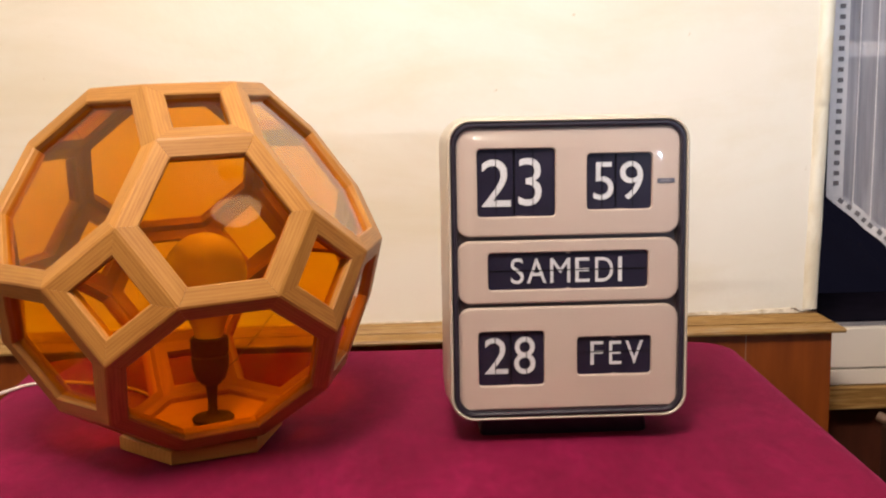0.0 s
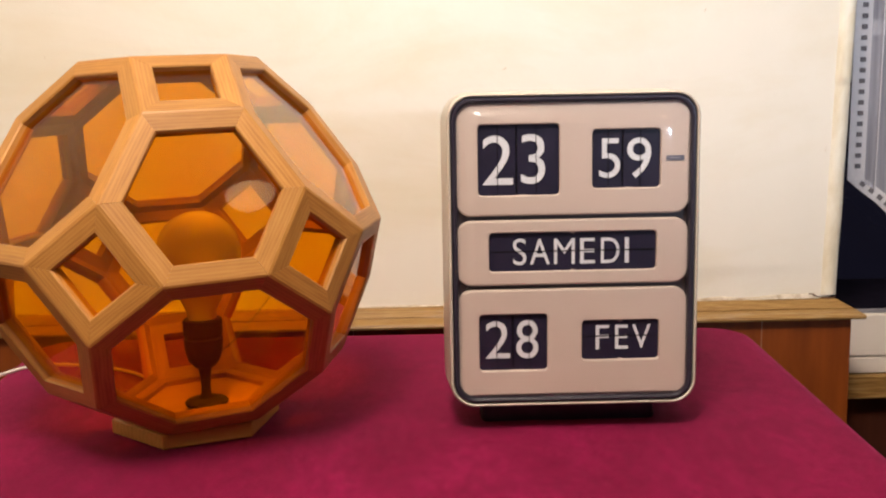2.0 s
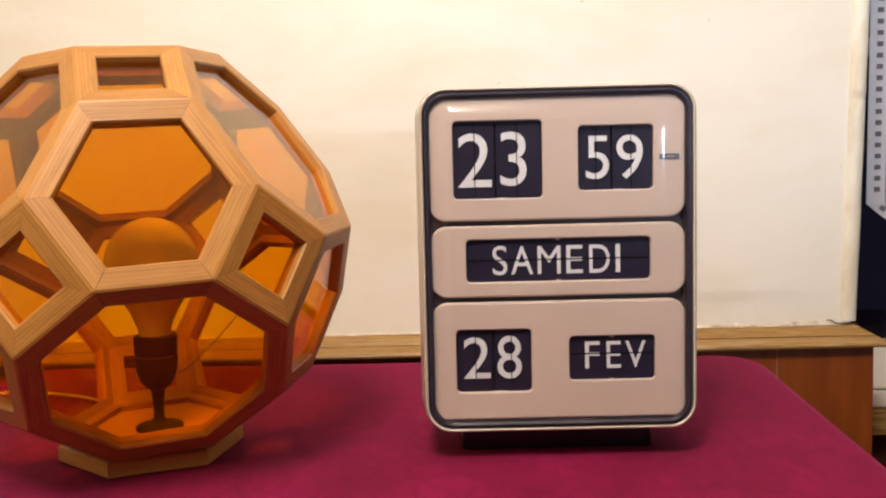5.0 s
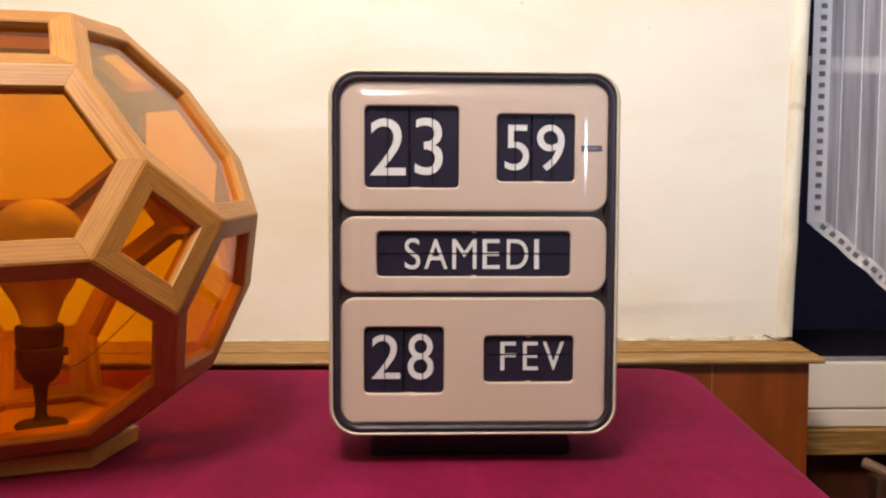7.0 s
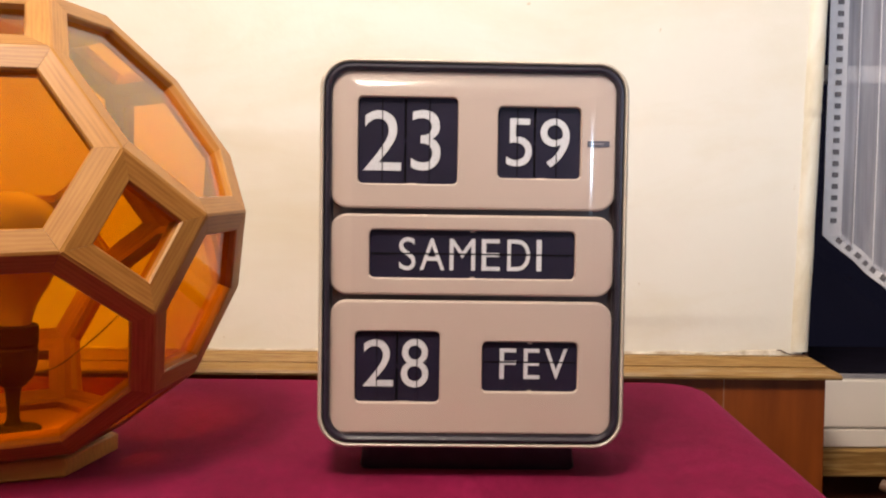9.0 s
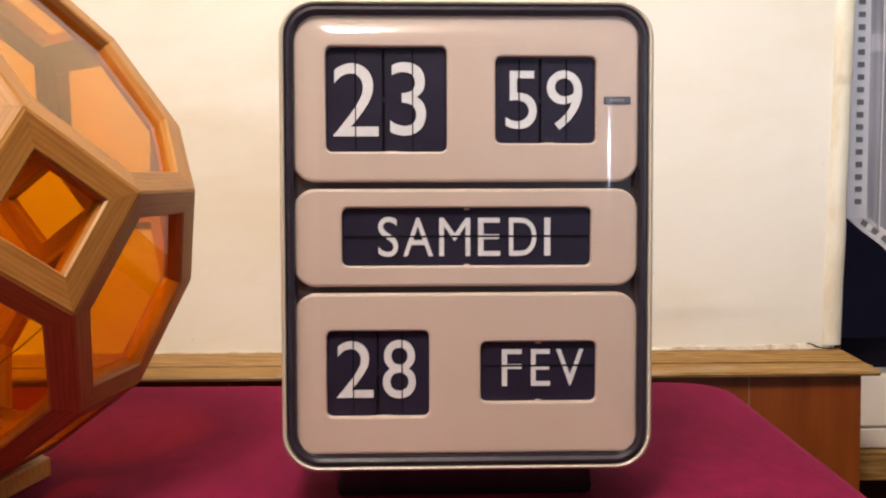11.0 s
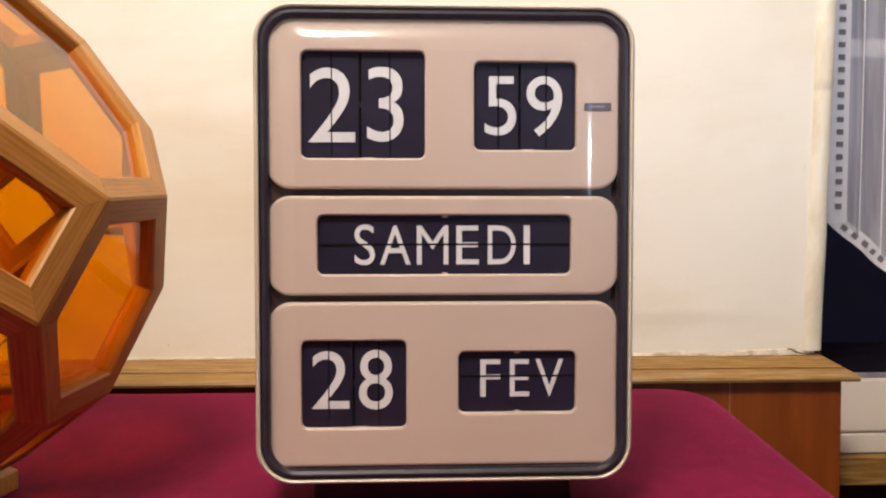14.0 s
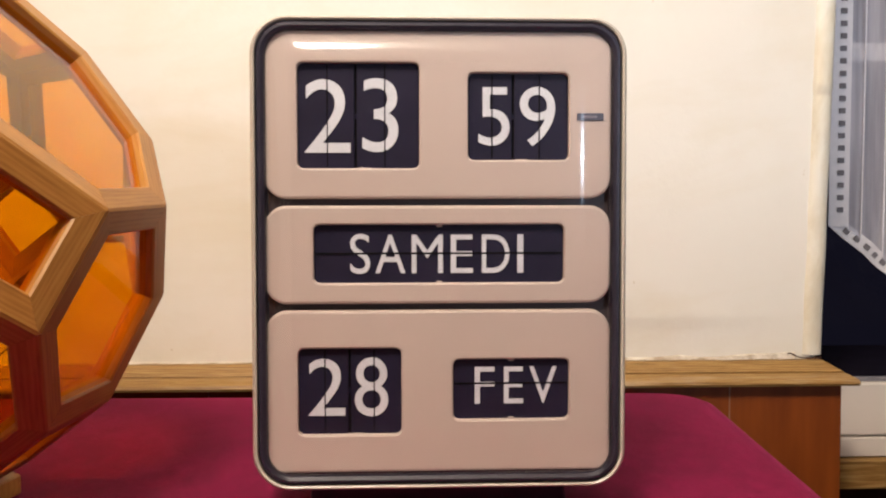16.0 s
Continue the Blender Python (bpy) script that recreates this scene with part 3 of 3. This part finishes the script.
def faceted_lamp():
    lamp = thing("table_lamp", (-0.2332, 1.0561, TABLE_Z), "faceted globe lamp of pine bars and amber panes, unlit", "lamp", turn=21.56)
    corners, faces = rhombitruncated(0.0466, 0.1122, 0.1775)
    cage = pose(0, 0, 0.2177, 1.63, -2.26, 0)
    edges = {}
    for k, (on, n, c) in enumerate(faces):
        for i, j in zip(on, on[1:] + on[:1]):
            edges.setdefault((min(i, j), max(i, j)), []).append(k)
    for (i, j), (f, g) in edges.items():
        a, b = corners[i], corners[j]
        along = (b - a).normalized()
        mid = (a + b) / 2
        out = (faces[f][1] + faces[g][1]).normalized()
        side = along.cross(out)
        if side.dot(faces[f][2] - mid) < 0:
            f, g = g, f
        bm = bmesh.new()
        ends = []
        for v, gap in ((a, 0.00014), (b, -0.00014)):
            v = v + along * gap
            radial = v.normalized()
            ring = []
            for k, flip in ((f, False), (g, True)):
                n, c = faces[k][1], faces[k][2]
                into = along.cross(n)
                into = into if into.dot(c - mid) > 0 else -into
                plane = n.cross(c - v)
                half = [meet(mid + into * w - n * d, along, v, plane) for w, d in ((BAR_W, BAR_D), (BAR_W, 0.0014), (BAR_W - 0.0014, 0.0), (0.0014, 0.0))]
                if flip:
                    half.reverse()
                    ring.append(v - radial * 0.0006)
                ring += half
            ring.append(v - radial * BAR_D * 1.15)
            ends.append(ring)
        m = Matrix((along, side, out)).transposed().to_4x4()
        m.translation = mid
        back = m.inverted()
        loft(bm, [[back @ p for p in ring] for ring in ends], True, True)
        bar = part("bar", bm, PINE, lamp)
        bar.matrix_basis = cage @ m
    for on, n, c in faces:
        flat_down = n.z < -0.99
        shape = [c + (corners[i] - c) * 0.94 for i in on]
        bm = bmesh.new()
        deep = 0.0065 if not flat_down else 0.001
        thick = 0.0028 if not flat_down else 0.008
        loft(bm, [[cage @ (p - n * d) for p in shape] for d in (deep, deep + thick)], True, True)
        if flat_down:
            part("floor_board", bm, PLINTH_PINE, lamp, "pine board closing the bottom")
        else:
            pane = part("pane", bm, AMBER, lamp, "amber acrylic pane")
    bm = bmesh.new()
    rings = []
    for r, z in ((0.0925, 0.0), (0.094, 0.0015), (0.094, 0.0150), (0.0925, 0.0165)):
        rings.append([(0.0024 + r * math.cos(radians(60 * k)), 0.0205 + r * math.sin(radians(60 * k)), z) for k in range(6)])
    loft(bm, rings, True, True)
    part("plinth", bm, PLINTH_PINE, lamp, "hexagonal pale pine plinth")
    mount = (0.0070, -0.0297, 0.0365)
    holder = part("lamp_holder", turned([(0.011, 0.042), (0.0165, 0.048), (0.0200, 0.060), (0.0210, 0.074), (0.0200, 0.075), (0.0200, 0.077), (0.0210, 0.078), (0.0212, 0.094), (0.0195, 0.0955), (0.0165, 0.0955)]), BAKELITE, lamp, "dark brown bakelite bulb holder", True)
    stem = part("stem", turned([(0.0230, 0.0), (0.0235, 0.002), (0.0215, 0.004), (0.008, 0.0065), (0.0055, 0.011), (0.0050, 0.020), (0.0065, 0.036), (0.0075, 0.040), (0.0105, 0.0415), (0.0105, 0.0425)]), BAKELITE, lamp, "turned dark brown stem with a round foot", True)
    neck = [(0.0135, 0.088), (0.0150, 0.096), (0.0175, 0.106), (0.0235, 0.120), (0.0300, 0.130)]
    ball = [(0.045 * math.sin(radians(a)), 0.168 - 0.045 * math.cos(radians(a))) for a in range(48, 176, 8)] + [(0.002, 0.213)]
    bulb = part("bulb", turned(neck + ball, 36), OPAL, lamp, "opal globe light bulb", True)
    for ob in (holder, stem, bulb):
        ob.location = mount
    part("inner_cord", tube([(0.012, -0.010, 0.085), (0.040, 0.030, 0.082), (0.075, 0.062, 0.104), (0.105, 0.080, 0.130)], 0.0007, 8), ARM_WOOD, lamp, "thin dark flex", True)
    return lamp


faceted_lamp()


def lamp_cord():
    ob = thing("power_cord", (-0.33, 1.16, TABLE_Z), "thin white power cord lying on the velvet", "cord")
    part("cord", tube([(0.03, 0.03, 0.0026), (-0.06, 0.13, 0.0026), (-0.16, 0.175, 0.0026), (-0.215, 0.17, 0.0026), (-0.236, 0.135, 0.0026), (-0.247, 0.09, 0.004), (-0.275, 0.03, -0.001), (-0.30, -0.01, -0.06), (-0.305, -0.03, -0.30)], 0.0024, 8), CORD, ob, smooth=True)
    return ob


lamp_cord()


# ---- the flap clock ----
CLK_X, CLK_Z, K = 0.1885, 0.9488, 2486.0
CW, CH = 0.2680, 0.3380


def at(px, py):
    """A place on the clock's front drawing, from its own units, in metres from the middle."""
    return ((px - 787.5) / K, (439 - py) / K)


def outline(bm, specs, first=False, last=False):
    """Loft of rounded rectangles: (y, width, height, radius)."""
    return loft(bm, [[(x, y, z) for x, z in rrect(w, h, r, 10)] for y, w, h, r in specs], first, last)


def faceplate(x0, y0, x1, y1, radii, holes):
    """A flat plate with rounded corners and rounded openings through it."""
    (ax, az), (bx, bz) = at(x0, y1), at(x1, y0)
    bm = bmesh.new()

    def outer(inset):
        pts = []
        for (cx, cz, start), r in zip(((bx, bz, 0), (ax, bz, 90), (ax, az, 180), (bx, az, 270)), radii):
            sx, sz = (1 if cx == bx else -1), (1 if cz == bz else -1)
            rr = max(r - inset, 0.0008)
            for i in range(9):
                a = radians(start + 90 * i / 8)
                pts.append((cx - sx * (inset + rr) + rr * math.cos(a), cz - sz * (inset + rr) + rr * math.sin(a)))
        return pts

    def hole(h, grow):
        (hx0, hz0), (hx1, hz1) = at(h[0], h[3]), at(h[2], h[1])
        return rrect(hx1 - hx0 + 2 * grow, hz1 - hz0 + 2 * grow, 0.0045 + grow, 6, (hx0 + hx1) / 2, (hz0 + hz1) / 2)

    front = []
    for loops in ([outer(0.0022), outer(0.0007), outer(0.0), outer(0.0)],) + tuple([hole(h, 0.0014), hole(h, 0.0004), hole(h, 0.0), hole(h, 0.0)] for h in holes):
        rows = loft(bm, [[(x, y, z) for x, z in ring] for ring, y in zip(loops, (0.0, 0.0005, 0.0018, 0.007))])
        row = rows[0]
        front += [bm.edges.get((row[i], row[(i + 1) % len(row)])) for i in range(len(row))]
    bmesh.ops.triangle_fill(bm, use_beauty=True, use_dissolve=False, edges=front, normal=(0, -1, 0))
    return bm


def letter(text, x0, y0, x1, y1):
    """One letter, stretched into its box on the clock's front."""
    cu = bpy.data.curves.new("letter", "FONT")
    cu.body, cu.extrude, cu.resolution_u = text, 0.01, 6
    ob = bpy.data.objects.new("letter", cu)
    me = bpy.data.meshes.new_from_object(ob)
    bpy.data.objects.remove(ob)
    co = np.empty(len(me.vertices) * 3)
    me.vertices.foreach_get("co", co)
    co = co.reshape(-1, 3)
    lo, hi = co.min(0), co.max(0)
    (ax, az), (bx, bz) = at(x0, y1), at(x1, y0)
    out = np.empty_like(co)
    out[:, 0] = ax + (co[:, 0] - lo[0]) / (hi[0] - lo[0]) * (bx - ax)
    out[:, 2] = az + (co[:, 1] - lo[1]) / (hi[1] - lo[1]) * (bz - az)
    out[:, 1] = -(co[:, 2] - lo[2]) / (hi[2] - lo[2]) * 0.0004
    me.vertices.foreach_set("co", out.ravel())
    me.update()
    me.materials.clear()
    me.materials.append(INK)
    return me


def slab(x0, y0, x1, y1, d0, d1, bevel=0.0):
    (ax, az), (bx, bz) = at(x0, y1), at(x1, y0)
    return boxed(ax, bx, d0, d1, az, bz, bevel)


def flap_clock():
    clock = thing("flap_clock", (CLK_X, 1.0158, CLK_Z), "ivory plastic calendar flap clock on a black foot", "clock")
    bm = bmesh.new()
    outline(bm, [(0.130, CW - 0.050, CH - 0.050, 0.020), (0.128, CW - 0.020, CH - 0.020, 0.026), (0.118, CW + 0.000, CH + 0.000, 0.032), (0.092, CW + 0.010, CH + 0.008, 0.033), (0.050, CW + 0.010, CH + 0.008, 0.031), (0.006, CW + 0.0012, CH + 0.0012, 0.0270), (-0.001, CW, CH, 0.0265), (-0.0035, CW - 0.0016, CH - 0.0016, 0.026), (-0.0045, CW - 0.0042, CH - 0.0042, 0.0248), (-0.0035, CW - 0.0066, CH - 0.0066, 0.0238), (0.004, CW - 0.0075, CH - 0.0075, 0.0235)], True)
    part("shell", bm, SHELL, clock, "rounded ivory plastic housing", True)
    bm = bmesh.new()
    outline(bm, [(0.005, CW - 0.0078, CH - 0.0078, 0.0232), (-0.0020, CW - 0.0082, CH - 0.0082, 0.0230), (-0.0042, CW - 0.0110, CH - 0.0110, 0.0220), (-0.0045, CW - 0.0150, CH - 0.0150, 0.0205), (-0.0030, CW - 0.0195, CH - 0.0195, 0.0190), (0.0015, CW - 0.0215, CH - 0.0215, 0.0180), (0.008, CW - 0.0220, CH - 0.0220, 0.0178)])
    part("gasket", bm, RUBBER, clock, "black rubber gasket", True)
    bm = bmesh.new()
    outline(bm, [(0.0075, CW - 0.0010, CH - 0.0010, 0.022), (0.0085, CW - 0.0010, CH - 0.0010, 0.022), (0.012, CW - 0.016, CH - 0.016, 0.018)], True, True)
    part("backing_board", bm, BOARD, clock, "dark backing board", True)
    bm = bmesh.new()
    reach, deep = 0.0330, 0.0205
    dome = [(0.0005, CW - 0.0222, CH - 0.0222, 0.0178)]
    for i in range(1, 17):
        a = radians(6 + 84 * i / 16)
        cut = 0.0222 + 2 * reach * (1 - math.cos(a - radians(6)) / 1.0) if i < 16 else 0.0222 + 2 * reach
        dome.append((-deep * math.sin(a), CW - cut, CH - cut, 0.0178 - 0.006 * i / 16))
    outline(bm, dome, False, True)
    part("cover", bm, COVER, clock, "clear domed acrylic cover", True)
    small, big = 0.008, 0.0155
    wins = {"hours": (536, 100, 751, 286), "minutes": (838, 117, 1018, 271), "weekday": (563, 386, 1010, 490), "date": (534, 607, 718, 762), "month": (811, 628, 1020, 737)}
    upper = part("faceplate", faceplate(477, 44, 1094, 340, (small, small, big, big), (wins["hours"], wins["minutes"])), PUTTY, clock, "pinkish beige plastic faceplate", True, 13)
    part("faceplate", faceplate(477, 352, 1094, 527, (big, big, big, big), (wins["weekday"],)), PUTTY, clock, "pinkish beige plastic faceplate", True, 13)
    part("faceplate", faceplate(477, 539, 1094, 830, (big, big, small, small), (wins["date"], wins["month"])), PUTTY, clock, "pinkish beige plastic faceplate", True, 13)

    def display(name, win, upright, splits, middle, letters, label):
        x0, y0, x1, y1 = win
        base = part(name, slab(x0 - 3, y0 - 3, x1 + 3, y1 + 3, 0.0068, 0.0074), GAP, clock, label)
        if upright:
            cuts = [x0 - 2, middle - 2.2, middle + 2.2, x1 + 2]
            for a, b, s in ((cuts[0], cuts[1], splits[0]), (cuts[2], cuts[3], splits[1])):
                part("flap", slab(a, y0 - 2, s - 0.8, y1 + 2, 0.0045, 0.0060, 0.0004), FLAP, base)
                part("flap", slab(s + 0.8, y0 - 2, b, y1 + 2, 0.0045, 0.0060, 0.0004), FLAP, base)
                part("hinge_line", slab(s - 1.2, y0, s + 1.2, y1, 0.00385, 0.0044), GAP, base)
            for y in (0.5 * (y0 + y1),):
                part("spindle", slab(middle - 7, y - 4, middle + 7, y + 4, 0.0046, 0.0058, 0.0003), FLAP, base)
            part("catch", slab(middle + 4, y1 - 1.5, middle + 26, y1 + 2, 0.0026, 0.0044, 0.0003), PUTTY, base)
        else:
            s = splits[0]
            part("flap", slab(x0 - 2, y0 - 2, x1 + 2, s - 0.8, 0.0045, 0.0060, 0.0004), FLAP, base)
            part("flap", slab(x0 - 2, s + 0.8, x1 + 2, y1 + 2, 0.0045, 0.0060, 0.0004), FLAP, base)
            part("hinge_line", slab(x0, s - 1.8, x1, s + 1.8, 0.00385, 0.0044), GAP, base)
            mx = 0.5 * (x0 + x1)
            part("catch", slab(mx - 5, y0 - 2, mx + 5, y0 + 4, 0.0026, 0.0044, 0.0003), PUTTY, base)
            part("catch", slab(mx - 5, y1 - 3, mx + 5, y1 + 2, 0.0026, 0.0044, 0.0003), PUTTY, base)
        for t, *b in letters:
            ob = new("letter", letter(t, *b))
            ob.location = (0, 0.0043, 0)
            ob.parent = base
            tagged(ob, "white printed character")

    display("hours_display", wins["hours"], True, (588, 690), 638, (("2", 548, 128, 629, 258), ("3", 650, 126, 714, 257)), "dark hour flaps reading 23")
    display("minutes_display", wins["minutes"], True, (881, 966), 919, (("5", 857, 141, 913, 245), ("9", 931, 140, 995, 246)), "dark minute flaps reading 59")
    display("weekday_display", wins["weekday"], False, (437.5,), 0, (("S", 627, 402, 663, 474), ("A", 672, 404, 726, 473), ("M", 737, 404, 793, 473), ("E", 807, 404, 847, 473), ("D", 863, 404, 913, 473), ("I", 927, 404, 938, 473)), "dark weekday flap reading SAMEDI")
    display("date_display", wins["date"], True, (581, 669), 625, (("2", 551, 626, 617, 729), ("8", 634, 624, 694, 731)), "dark date flaps reading 28")
    display("month_display", wins["month"], False, (673,), 0, (("F", 850, 643, 886, 710), ("E", 903, 643, 938, 710), ("V", 949, 643, 999, 710)), "dark month flap reading FEV")
    plate = part("maker_plate", slab(1032, 188, 1080, 201, -0.0008, 0.0004, 0.0003), PLATE, clock, "small dark plate")
    part("plate_print", slab(1042, 192.5, 1068, 196.5, -0.0011, -0.0007), PLATE_INK, plate)
    foot = bmesh.new()
    low = TABLE_Z - CLK_Z
    loft(foot, [[(x, 0.076 + y, z) for x, y in rrect(w, d, 0.008, 5)] for w, d, z in ((0.196, 0.082, low), (0.198, 0.084, low + 0.003), (0.192, 0.080, low + 0.026), (0.188, 0.078, low + 0.045))], True, True)
    part("foot", foot, RUBBER, clock, "low black plastic foot", True)
    return clock


flap_clock()


# ---- an armchair beside the table, under the window ----


def armchair():
    ob = thing("armchair", (1.10, 1.42, 0.0), "dark upholstered armchair with a brown wooden arm", "armchair")
    part("seat", boxed(-0.20, 0.24, -0.30, 0.22, 0.22, 0.42, 0.04), BOARD, ob, "dark upholstered seat", True)
    part("backrest", boxed(0.24, 0.34, -0.30, 0.22, 0.22, 0.60, 0.03), BOARD, ob, "dark upholstered back", True)
    part("arm", tube([(-0.205, 0.225, 0.558), (-0.185, 0.20, 0.550), (-0.15, 0.15, 0.535), (-0.08, 0.05, 0.50), (0.10, -0.10, 0.47), (0.25, -0.15, 0.46)], 0.0095, 12), ARM_WOOD, ob, "rounded brown wooden arm", True)
    for x, y in ((-0.19, -0.26), (-0.185, 0.20), (0.28, -0.26), (0.28, 0.19)):
        part("leg", boxed(x - 0.018, x + 0.018, y - 0.018, y + 0.018, 0.0, 0.24 if y < 0 or x > 0 else 0.545, 0.004), DARK_WOOD, ob)
    return ob


armchair()
